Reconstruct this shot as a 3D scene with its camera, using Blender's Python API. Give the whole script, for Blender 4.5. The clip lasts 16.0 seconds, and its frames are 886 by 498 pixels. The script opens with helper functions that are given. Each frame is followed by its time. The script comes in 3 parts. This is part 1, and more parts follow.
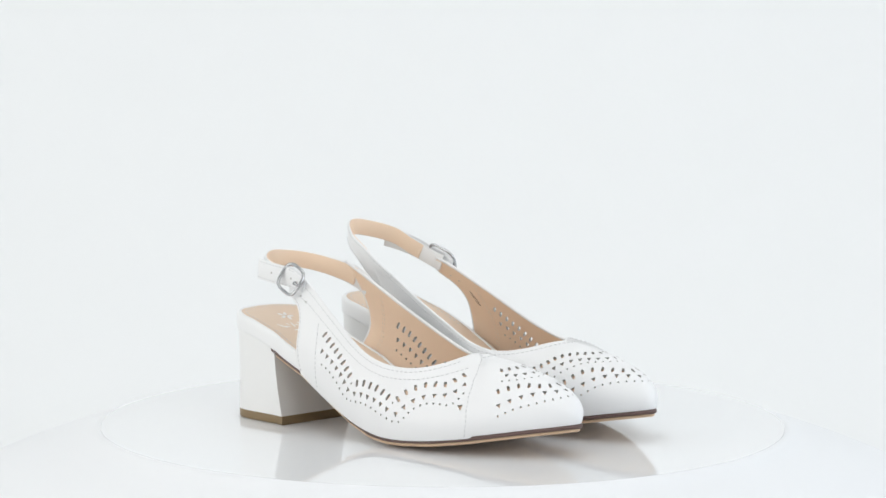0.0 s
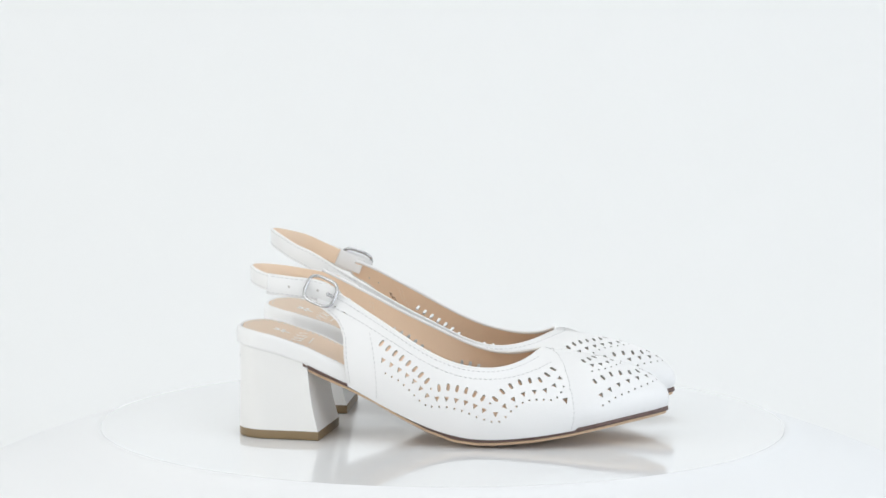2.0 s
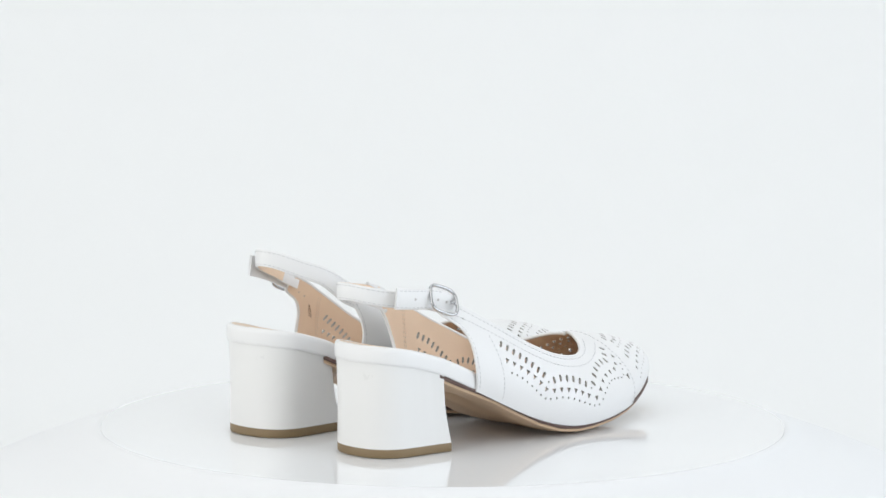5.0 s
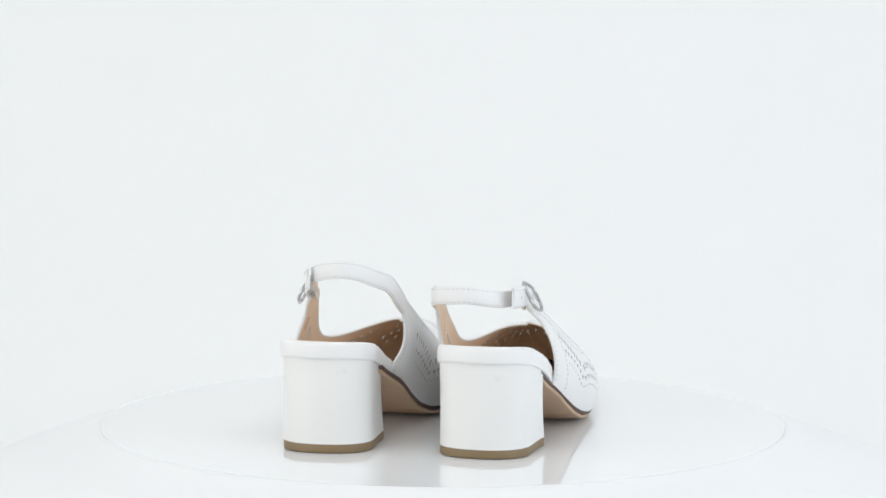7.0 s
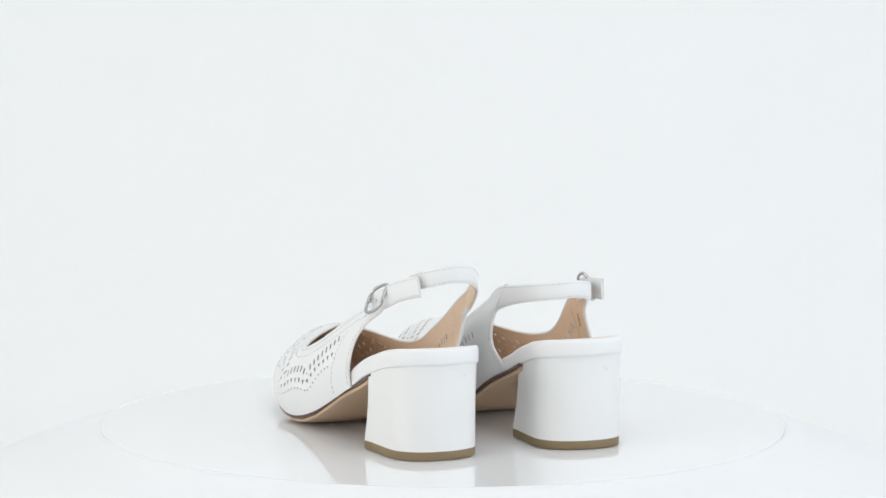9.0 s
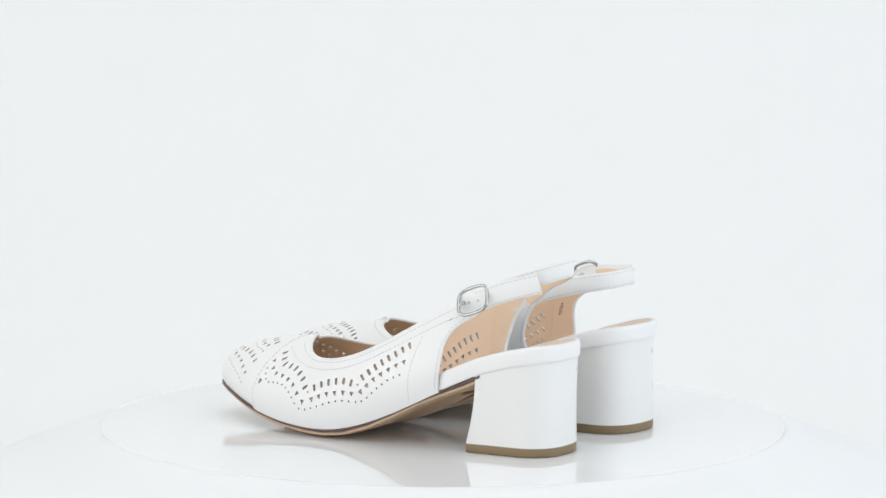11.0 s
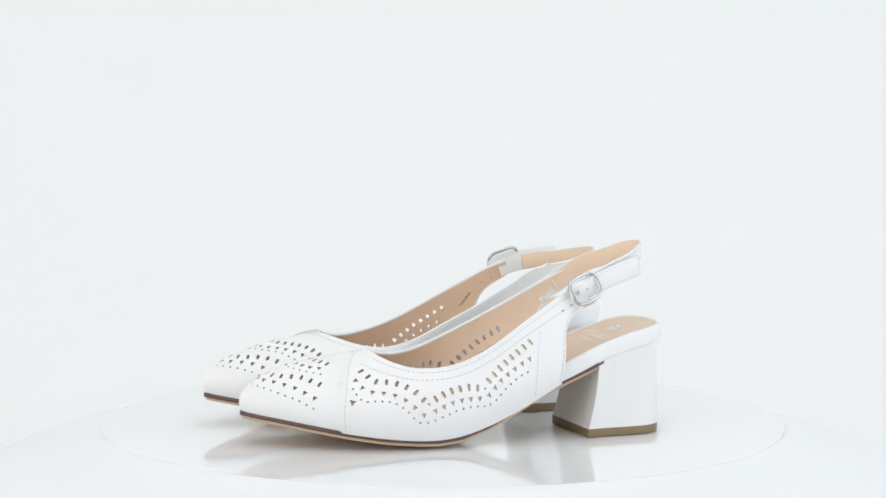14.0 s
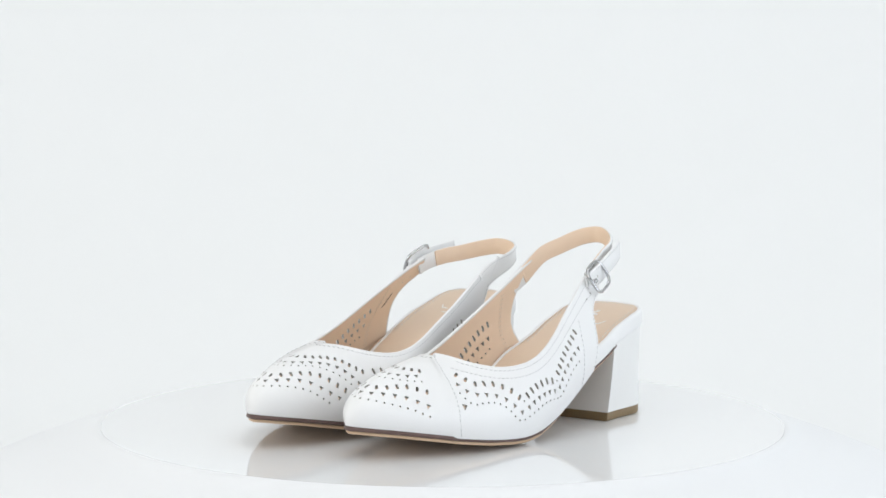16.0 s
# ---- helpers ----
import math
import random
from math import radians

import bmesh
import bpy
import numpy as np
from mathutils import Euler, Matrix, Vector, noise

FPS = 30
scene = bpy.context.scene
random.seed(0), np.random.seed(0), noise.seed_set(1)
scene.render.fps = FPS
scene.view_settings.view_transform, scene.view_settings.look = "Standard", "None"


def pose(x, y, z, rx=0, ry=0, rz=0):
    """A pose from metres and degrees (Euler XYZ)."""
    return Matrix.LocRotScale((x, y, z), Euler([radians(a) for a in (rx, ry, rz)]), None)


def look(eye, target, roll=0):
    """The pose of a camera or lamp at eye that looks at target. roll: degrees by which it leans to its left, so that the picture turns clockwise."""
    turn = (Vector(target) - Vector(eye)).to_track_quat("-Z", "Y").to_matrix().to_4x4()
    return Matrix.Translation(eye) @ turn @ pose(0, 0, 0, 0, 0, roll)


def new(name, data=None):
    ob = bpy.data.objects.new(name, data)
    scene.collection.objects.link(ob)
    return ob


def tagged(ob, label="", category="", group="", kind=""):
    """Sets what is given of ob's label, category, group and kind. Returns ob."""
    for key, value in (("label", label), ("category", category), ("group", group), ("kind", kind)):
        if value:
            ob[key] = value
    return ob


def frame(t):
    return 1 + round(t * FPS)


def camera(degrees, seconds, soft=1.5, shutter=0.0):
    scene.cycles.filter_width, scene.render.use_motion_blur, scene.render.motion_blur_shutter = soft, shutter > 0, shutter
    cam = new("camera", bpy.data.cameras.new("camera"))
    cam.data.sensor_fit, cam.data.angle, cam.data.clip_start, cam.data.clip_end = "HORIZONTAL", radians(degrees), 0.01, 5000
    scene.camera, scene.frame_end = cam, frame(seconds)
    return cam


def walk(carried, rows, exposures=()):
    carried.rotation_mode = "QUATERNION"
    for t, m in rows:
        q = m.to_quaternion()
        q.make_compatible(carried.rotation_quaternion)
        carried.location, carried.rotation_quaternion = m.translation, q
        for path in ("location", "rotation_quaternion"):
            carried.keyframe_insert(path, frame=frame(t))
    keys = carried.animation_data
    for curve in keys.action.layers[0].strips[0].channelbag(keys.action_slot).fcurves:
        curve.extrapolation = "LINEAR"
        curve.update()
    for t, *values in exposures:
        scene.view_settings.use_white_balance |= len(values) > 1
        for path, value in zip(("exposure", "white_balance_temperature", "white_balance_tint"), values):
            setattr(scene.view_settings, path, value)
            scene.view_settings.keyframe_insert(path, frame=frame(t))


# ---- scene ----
# A still camera looks down a little on a turning display plate with a pair of shoes.
cam = camera(12.78, 16.0, soft=1.6)
EYE = pose(0.0, -2.2703, 0.3945, 90 - 7.335, 0, 0.003) @ pose(0, 0, 0, 0, 0, 0.22)
walk(cam, [(0.0, EYE), (16.0, EYE)])

# ---------- light ----------
scene.view_settings.exposure = 0.0
world = bpy.data.worlds.new("studio_air")
world.use_nodes = True
world.node_tree.nodes["Background"].inputs[0].default_value = (0.93, 0.97, 1.0, 1)
world.node_tree.nodes["Background"].inputs[1].default_value = 0.34
scene.world = world


def softbox(name, eye, target, size, power, colour):
    data = bpy.data.lights.new(name, "AREA")
    data.shape, data.size, data.size_y = "RECTANGLE", size[0], size[1]
    data.energy, data.color = power, colour
    ob = new(name, data)
    ob.matrix_basis = look(eye, target)
    return ob


softbox("overhead_softbox", (0.0, -1.0, 1.75), (0, -0.1, 0), (2.6, 1.9), 15.2, (1.0, 0.988, 0.968))
softbox("warm_side_softbox", (-1.42, -0.95, 0.42), (0, 0, 0.03), (1.7, 0.95), 10.6, (1.0, 0.978, 0.945))
softbox("cool_side_softbox", (1.45, -0.75, 0.42), (0, 0, 0.03), (1.8, 0.95), 11.6, (0.84, 0.91, 1.0))
softbox("backdrop_softbox", (0.0, 0.40, 1.85), (0, 1.35, 0.25), (1.6, 0.5), 4.9, (1.0, 0.985, 0.955))


# ---------- materials ----------
def material(name, colour, rough=0.5, metal=0.0, grain=0.0, grain_scale=900.0, vary=0.04, vary_scale=30.0, coat=0.0, rough_vary=0.06):
    m = bpy.data.materials.new(name)
    m.use_nodes = True
    nt = m.node_tree
    b = nt.nodes["Principled BSDF"]
    b.inputs["Roughness"].default_value = rough
    b.inputs["Metallic"].default_value = metal
    b.inputs["Coat Weight"].default_value = coat
    b.inputs["Coat Roughness"].default_value = 0.12
    co = nt.nodes.new("ShaderNodeTexCoord")
    n1 = nt.nodes.new("ShaderNodeTexNoise")
    n1.inputs["Scale"].default_value, n1.inputs["Detail"].default_value = vary_scale, 5
    nt.links.new(co.outputs["Object"], n1.inputs["Vector"])
    ramp = nt.nodes.new("ShaderNodeMix")
    ramp.data_type = "RGBA"
    ramp.inputs[6].default_value = (*[c * (1 - vary) for c in colour], 1)
    ramp.inputs[7].default_value = (*[min(1, c * (1 + vary)) for c in colour], 1)
    nt.links.new(n1.outputs["Fac"], ramp.inputs[0])
    nt.links.new(ramp.outputs[2], b.inputs["Base Color"])
    mr = nt.nodes.new("ShaderNodeMapRange")
    mr.inputs["To Min"].default_value, mr.inputs["To Max"].default_value = rough - rough_vary, rough + rough_vary
    nt.links.new(n1.outputs["Fac"], mr.inputs["Value"])
    nt.links.new(mr.outputs[0], b.inputs["Roughness"])
    if grain:
        n2 = nt.nodes.new("ShaderNodeTexNoise")
        n2.inputs["Scale"].default_value, n2.inputs["Detail"].default_value = grain_scale, 3
        nt.links.new(co.outputs["Object"], n2.inputs["Vector"])
        bump = nt.nodes.new("ShaderNodeBump")
        bump.inputs["Strength"].default_value, bump.inputs["Distance"].default_value = grain, 0.0004
        nt.links.new(n2.outputs["Fac"], bump.inputs["Height"])
        nt.links.new(bump.outputs[0], b.inputs["Normal"])
    return m


LEATHER = material("white_leather", (0.83, 0.832, 0.832), 0.38, grain=0.18, grain_scale=1400, vary=0.015)
HEEL_WRAP = material("heel_wrap_leather", (0.82, 0.82, 0.81), 0.30, grain=0.10, grain_scale=1500, vary=0.015)
THREAD = material("pale_thread", (0.62, 0.625, 0.63), 0.7, vary=0.05, vary_scale=400)
LINING = material("tan_lining", (0.85, 0.66, 0.495), 0.55, grain=0.22, grain_scale=1100, vary=0.06, vary_scale=45)
INSOLE = material("tan_insole", (0.73, 0.575, 0.44), 0.5, grain=0.2, grain_scale=1200, vary=0.05, vary_scale=50)
# raw cut edges of the holes; also the painted shade of the strap eyelets
HOLE_EDGE_AND_SHADE = material("cut_edge_and_eyelet_shade", (0.52, 0.50, 0.48), 0.8, vary=0.08, vary_scale=300)
WELT = material("brown_welt", (0.115, 0.068, 0.058), 0.5, grain=0.15, vary=0.1, vary_scale=80)
SOLE = material("beige_outsole", (0.62, 0.44, 0.29), 0.5, grain=0.2, grain_scale=700, vary=0.07, vary_scale=60)
TOP_LIFT = material("tan_rubber_top_lift", (0.235, 0.165, 0.085), 0.5, grain=0.12, vary=0.08, vary_scale=90)
CHROME = material("polished_nickel", (0.50, 0.50, 0.51), 0.13, 1.0, vary=0.03, rough_vary=0.04)
LINING_THREAD = material("tan_thread", (0.80, 0.68, 0.56), 0.7, vary=0.05, vary_scale=400)
PRINT = material("white_print", (0.85, 0.83, 0.80), 0.35, vary=0.03, vary_scale=200)
STAMP = material("brown_stamp", (0.22, 0.13, 0.08), 0.6, vary=0.05, vary_scale=200)
ACRYLIC = material("glossy_white_acrylic", (0.885, 0.90, 0.915), 0.07, vary=0.01, vary_scale=8, rough_vary=0.03)
PANEL = material("matt_white_board", (0.83, 0.842, 0.857), 0.5, grain=0.05, vary=0.02, vary_scale=6)
SWEEP = material("white_paper_sweep", (0.885, 0.897, 0.90), 0.8, grain=0.05, grain_scale=300, vary=0.012, vary_scale=2)


# ---------- mesh helpers ----------
MM = 0.001


def mesh_part(name, verts, faces, mat, parent=None, label="", flip=False, normals=None, smooth=True, kind=""):
    """verts in millimetres; flip mirrors the piece from side to side."""
    v = np.array(verts, float) * MM
    if flip:
        v[:, 1] *= -1
        faces = [tuple(reversed(f)) for f in faces]
    me = bpy.data.meshes.new(name)
    me.from_pydata(v.tolist(), [], [tuple(int(i) for i in f) for f in faces])
    me.materials.append(mat)
    me.polygons.foreach_set("use_smooth", [smooth] * len(me.polygons))
    if normals is not None:
        n = np.array(normals, float)
        if flip:
            n[:, 1] *= -1
        me.normals_split_custom_set_from_vertices(n.tolist())
    ob = new(name, me)
    ob.parent = parent
    return tagged(ob, label, kind=kind)


def join(*pieces):
    verts, faces = [], []
    for v, f in pieces:
        k = len(verts)
        verts += [tuple(p) for p in v]
        faces += [tuple(i + k for i in q) for q in f]
    return verts, faces


def strips(rows, close_u=False, close_v=False):
    """Quads through a grid of points: rows of equal length."""
    n, m = len(rows), len(rows[0])
    verts = [tuple(p) for r in rows for p in r]
    faces = []
    for i in range(n if close_u else n - 1):
        for j in range(m if close_v else m - 1):
            a, b = i * m + j, i * m + (j + 1) % m
            c, d = ((i + 1) % n) * m + (j + 1) % m, ((i + 1) % n) * m + j
            faces.append((a, b, c, d))
    return verts, faces


def tube(points, radius, sides=8, closed=False):
    pts = np.array(points, float)
    tan = np.gradient(pts, axis=0) if not closed else np.roll(pts, -1, 0) - np.roll(pts, 1, 0)
    tan /= np.linalg.norm(tan, axis=1)[:, None]
    ref = np.array((0.13, 0.21, 1.0))
    rows = []
    for p, t in zip(pts, tan):
        a = np.cross(t, ref)
        a /= np.linalg.norm(a)
        b = np.cross(a, t)
        rows.append([p + radius * (math.cos(w) * a + math.sin(w) * b) for w in np.arange(sides) * 2 * math.pi / sides])
    v, f = strips(rows, closed, True)
    if not closed:
        f += [tuple(range(sides)), tuple(reversed(range(len(v) - sides, len(v))))]
    return v, f


def spline(points, per=12):
    """Catmull-Rom curve through the points."""
    p = np.array(points, float)
    p = np.vstack([2 * p[0] - p[1], p, 2 * p[-1] - p[-2]])
    out = []
    for i in range(1, len(p) - 2):
        for s in np.arange(per) / per:
            out.append(0.5 * (2 * p[i] + (p[i + 1] - p[i - 1]) * s + (2 * p[i - 1] - 5 * p[i] + 4 * p[i + 1] - p[i + 2]) * s * s
                              + (3 * p[i] - p[i - 1] - 3 * p[i + 1] + p[i + 2]) * s ** 3))
    out.append(p[-2])
    return np.array(out)


# ---------- the last of the shoe: feather line, topline and the skin between ----------
# (millimetres of a right shoe: x from the heel's back to the toe, y to the inner side, z up)
FEATHER = [(65, -31, 31), (74, -32.8, 26.5), (86, -34.9, 20.5), (100, -37, 14), (115, -39.1, 8.5), (130, -41.1, 5), (145, -42.1, 4.2), (165, -40.6, 5.6), (185, -35.6, 8.2), (205, -27.1, 11.5), (222.4, -16.3, 14.5), (236, -6.9, 17), (243.9, 2.4, 18.5)]
FEATHER += [(238, 9.2, 17.5), (224.4, 20.8, 15), (205, 27.2, 11.5), (185, 32.1, 8.2), (165, 35.1, 5.6), (145, 35.1, 4.2), (130, 32.6, 5), (115, 29.3, 8.5), (100, 27.9, 14), (86, 27.7, 20.5), (74, 28, 26.5), (65, 28, 31)]
TOPLINE = [(50, -15.5, 84), (59.8, -18.2, 79.6), (70.6, -22, 73.1), (86.6, -26.6, 64.2), (101, -31, 55.4), (117.5, -34.4, 47.2), (131.8, -35.1, 43.1), (146, -31.5, 41.5), (157, -25, 43), (165, -16, 46), (169, -8, 48.5), (171.5, -2, 49.5), (172, 2, 49.5)]
TOPLINE += [(171, 6, 49.5), (168, 13, 48.5), (162, 20, 46), (152, 26.6, 43.5), (141, 31.5, 43), (128, 33.8, 46), (116, 33.9, 51), (101, 33.4, 58), (86, 33.5, 65), (71, 32.6, 73), (60, 32.3, 79), (50, 32.5, 84)]
LAST_U = len(FEATHER) - 1
PER = 20
GRID_U = np.linspace(0, LAST_U, LAST_U * PER + 1)


def eased(points):
    c = spline(points, PER)
    k = np.exp(-0.5 * (np.arange(-24, 25) / 9.0) ** 2)
    k /= k.sum()
    pad = np.vstack([2 * c[0] - c[24:0:-1], c, 2 * c[-1] - c[-2:-26:-1]])
    return np.stack([np.convolve(pad[:, i], k, "valid") for i in range(3)], 1)


FEATHER_C, TOPLINE_C = eased(FEATHER), eased(TOPLINE)
_t = np.gradient(FEATHER_C, axis=0)
OUT_C = np.stack([_t[:, 1], -_t[:, 0], 0 * _t[:, 0]], 1)
OUT_C /= np.linalg.norm(OUT_C, axis=1)[:, None]


def along(table, u):
    return np.stack([np.interp(u, GRID_U, table[:, i]) for i in range(3)], -1)


SEAM_V = np.array((0.0, 0.13, 0.34, 0.51, 0.68, 0.82, 0.92, 1.0))
SEAM_U = np.array((8.41, 8.5, 8.68, 8.92, 9.35, 9.98, 10.73, 11.5))


def seam_u(v):
    return np.interp(v, SEAM_V, SEAM_U)


def skin(u, v):
    """Points of the upper's outer face, u along the shoe's outline, v from the sole to the topline."""
    u, v = np.atleast_1d(np.asarray(u, float)), np.atleast_1d(np.asarray(v, float))
    b, t, o = along(FEATHER_C, u), along(TOPLINE_C, u), along(OUT_C, u)
    toe = np.exp(-((u - 12) / 3.6) ** 2)[:, None]
    dz = (t - b)[:, 2:3]
    flat = (b - t) * (1, 1, 0)
    up = np.array((0, 0, 1.0))
    p1 = b + o * (6.71 + 1.53 * toe) + up * (0.362 * dz + 6.20 * toe)
    p2 = t + flat * (0.413 + 0.147 * toe) + o * 4.03 * (1 - toe) - up * dz * (0.34 - 0.27 * toe)
    w = v[:, None]
    p = (1 - w) ** 3 * b + 3 * w * (1 - w) ** 2 * p1 + 3 * w * w * (1 - w) * p2 + w ** 3 * t
    # the outer rear edge runs out into a tab for the strap; the inner one tucks in behind the heel seat
    outer, inner = np.exp(-np.clip(u, 0, None) / 0.7), np.exp(-np.clip(LAST_U - u, 0, None) / 0.7)
    p[:, 0] += outer * (3.2 * np.exp(-((v - 0.55) / 0.2) ** 2) - 7.5 * np.exp(-((v - 0.86) / 0.11) ** 2))
    rise = np.clip((v - 0.58) / 0.42, 0, 1.2)
    p += (inner * rise ** 2)[:, None] * np.array((-9.5, 0.3, 4.0))
    low = inner * np.exp(-(v / 0.28) ** 2)
    p += low[:, None] * np.array((-7.0, -4.0, 3.0))
    return p


def skin_normal(u, v):
    e = 0.02
    du = skin(np.asarray(u) + e, v) - skin(np.asarray(u) - e, v)
    dv = skin(u, np.asarray(v) + 0.004) - skin(u, np.asarray(v) - 0.004)
    n = np.cross(du, dv)
    return n / np.linalg.norm(n, axis=1)[:, None]


def leather_face(u, v):
    """The skin with the outer quarter lapped a little over the toe piece."""
    lap = 1.4 / (1 + np.exp(np.clip((np.asarray(u) - seam_u(v)) / 0.012, -40, 40)))
    return skin(u, v) + skin_normal(u, v) * lap[:, None]


def shift_uv(u, v, a, b):
    """From u, v go a mm along u and b mm along v over the skin."""
    e = 1e-3
    p = skin([u, u + e, u], [v, v, v + e])
    du, dv = (p[1] - p[0]) / e, (p[2] - p[0]) / e
    g = np.array(((du @ du, du @ dv), (du @ dv, dv @ dv)))
    au = du / np.linalg.norm(du)
    n = np.cross(du, dv)
    n /= np.linalg.norm(n)
    av = np.cross(n, au)
    way = a * au + b * av
    s = np.linalg.solve(g, (du @ way, dv @ way))
    return u + s[0], v + s[1]


RINGS = {
    "oval": [(0.95 * math.cos(w), 1.2 * math.sin(w) + (0.85 if math.sin(w) > 0 else -0.85)) for w in np.arange(14) * math.pi / 7 + 0.22],
    "triangle": [(-0.12, -1.5), (0.12, -1.5), (0.75, -0.25), (1.35, 0.95), (1.2, 1.15), (-1.2, 1.15), (-1.35, 0.95), (-0.75, -0.25)],
    "dot": [(0.6 * math.cos(w), 0.6 * math.sin(w)) for w in np.arange(8) * math.pi / 4],
}


def hole_rows():
    """Punched holes as outlines in u, v: rows of ovals, triangles and dots that follow waves."""
    holes = []

    def row(kind, count, *nodes, size=1.0):
        c = spline(nodes, 40)
        pts = skin(c[:, 0], c[:, 1])
        length = np.concatenate([[0], np.cumsum(np.linalg.norm(np.diff(pts, axis=0), axis=1))])
        for s in np.linspace(0, length[-1], count):
            cu, cv = np.interp(s, length, c[:, 0]), np.interp(s, length, c[:, 1])
            s0, s1 = max(0, s - 2.5), min(length[-1], s + 2.5)
            e = skin([np.interp(s0, length, c[:, 0]), np.interp(s1, length, c[:, 0]), cu, cu + 1e-3],
                     [np.interp(s0, length, c[:, 1]), np.interp(s1, length, c[:, 1]), cv, cv])
            way = e[1] - e[0]
            du = e[3] - e[2]
            du /= np.linalg.norm(du)
            turn = math.atan2(way @ np.cross(skin_normal([cu], [cv])[0], du), way @ du)
            turn = (turn + math.pi / 2) % math.pi - math.pi / 2
            k, q = math.cos(turn), math.sin(turn)
            holes.append([shift_uv(cu, cv, size * (a * k - b * q), size * (a * q + b * k)) for a, b in RINGS[kind]])

    def single(kind, u, v, size=1.0):
        holes.append([shift_uv(u, v, size * a, size * b) for a, b in RINGS[kind]])

    # outer quarter: rear run, arch, front run
    row("oval", 8, (2.50, 0.735), (2.98, 0.715), (3.53, 0.69), (3.93, 0.63), (4.12, 0.59))
    row("triangle", 7, (2.33, 0.53), (2.95, 0.53), (3.53, 0.49), (3.93, 0.39))
    row("dot", 8, (2.30, 0.39), (2.80, 0.395), (3.23, 0.35), (3.53, 0.29), (3.78, 0.265))
    for flip_u in (False, True):
        def at(*nodes):
            return [(LAST_U - u if flip_u else u, v) for u, v in nodes]
        row("oval", 6, *at((4.55, 0.57), (4.93, 0.63), (5.28, 0.65), (5.62, 0.65), (5.90, 0.62), (6.12, 0.57)))
        row("triangle", 6, *at((4.33, 0.41), (4.73, 0.46), (5.08, 0.48), (5.43, 0.48), (5.73, 0.45), (6.00, 0.40)))
        row("dot", 10, *at((4.03, 0.28), (4.65, 0.35), (5.20, 0.36), (5.70, 0.31), (6.15, 0.25), (6.38, 0.25)))
        for kind, u, v in (("triangle", 6.33, 0.35), ("dot", 4.20, 0.51), ("dot", 6.28, 0.50)):
            single(kind, *at((u, v))[0])
    row("oval", 8, (6.50, 0.56), (6.83, 0.66), (7.20, 0.72), (7.60, 0.75), (7.93, 0.74), (8.25, 0.71), (8.65, 0.74), (9.03, 0.77))
    row("triangle", 7, (6.68, 0.45), (6.98, 0.53), (7.33, 0.58), (7.70, 0.59), (8.02, 0.57), (8.43, 0.59), (8.83, 0.65))
    single("triangle", 8.38, 0.39, 1.2)
    row("dot", 11, (6.60, 0.31), (6.93, 0.42), (7.35, 0.49), (7.73, 0.48), (8.05, 0.44), (8.28, 0.46), (8.65, 0.55))
    # toe: outer fan, throat fan
    row("oval", 15, (9.65, 0.505), (10.45, 0.52), (11.20, 0.48), (12.00, 0.47), (12.80, 0.495), (13.50, 0.54), (14.0, 0.54), (14.38, 0.51), (14.80, 0.46), (15.18, 0.41), size=0.92)
    row("triangle", 14, (9.40, 0.34), (10.10, 0.39), (11.0, 0.40), (12.0, 0.395), (12.60, 0.415), (13.50, 0.445), (14.0, 0.425), (14.60, 0.36), (15.08, 0.30))
    row("dot", 20, (9.25, 0.22), (9.75, 0.27), (10.30, 0.29), (10.95, 0.31), (11.90, 0.33), (12.70, 0.35), (13.40, 0.36), (13.95, 0.345), (14.50, 0.28), (14.80, 0.23))
    row("oval", 13, (10.55, 0.735), (10.85, 0.735), (12.0, 0.74), (12.90, 0.75), (13.60, 0.775), (14.15, 0.78), (14.62, 0.76), (15.10, 0.72), (15.50, 0.69), size=0.92)
    row("triangle", 13, (10.45, 0.665), (10.90, 0.645), (12.0, 0.65), (12.95, 0.665), (13.50, 0.685), (14.20, 0.69), (14.75, 0.655), (15.20, 0.595), (15.55, 0.53))
    row("dot", 18, (10.05, 0.61), (10.80, 0.59), (12.0, 0.60), (13.0, 0.62), (13.65, 0.64), (14.23, 0.62), (14.83, 0.57), (15.23, 0.51), (15.55, 0.45))
    # inner side: front run, rear run
    row("oval", 5, (15.93, 0.72), (16.28, 0.74), (16.80, 0.72), (17.17, 0.66), (17.50, 0.57))
    row("triangle", 4, (16.10, 0.59), (16.45, 0.59), (16.75, 0.57), (17.32, 0.45))
    row("dot", 7, (15.90, 0.47), (16.30, 0.49), (16.70, 0.48), (17.05, 0.42), (17.40, 0.31))
    row("oval", 8, (21.72, 0.67), (21.12, 0.675), (20.70, 0.63), (20.28, 0.56), (20.05, 0.51))
    row("triangle", 7, (22.0, 0.46), (21.30, 0.46), (20.83, 0.41), (20.20, 0.36))
    row("dot", 8, (22.18, 0.32), (21.65, 0.31), (21.18, 0.29), (20.35, 0.25))
    for u, v in ((0.62, 0.86), (1.0, 0.84)):
        single("dot", u, v, 0.9)
    return holes


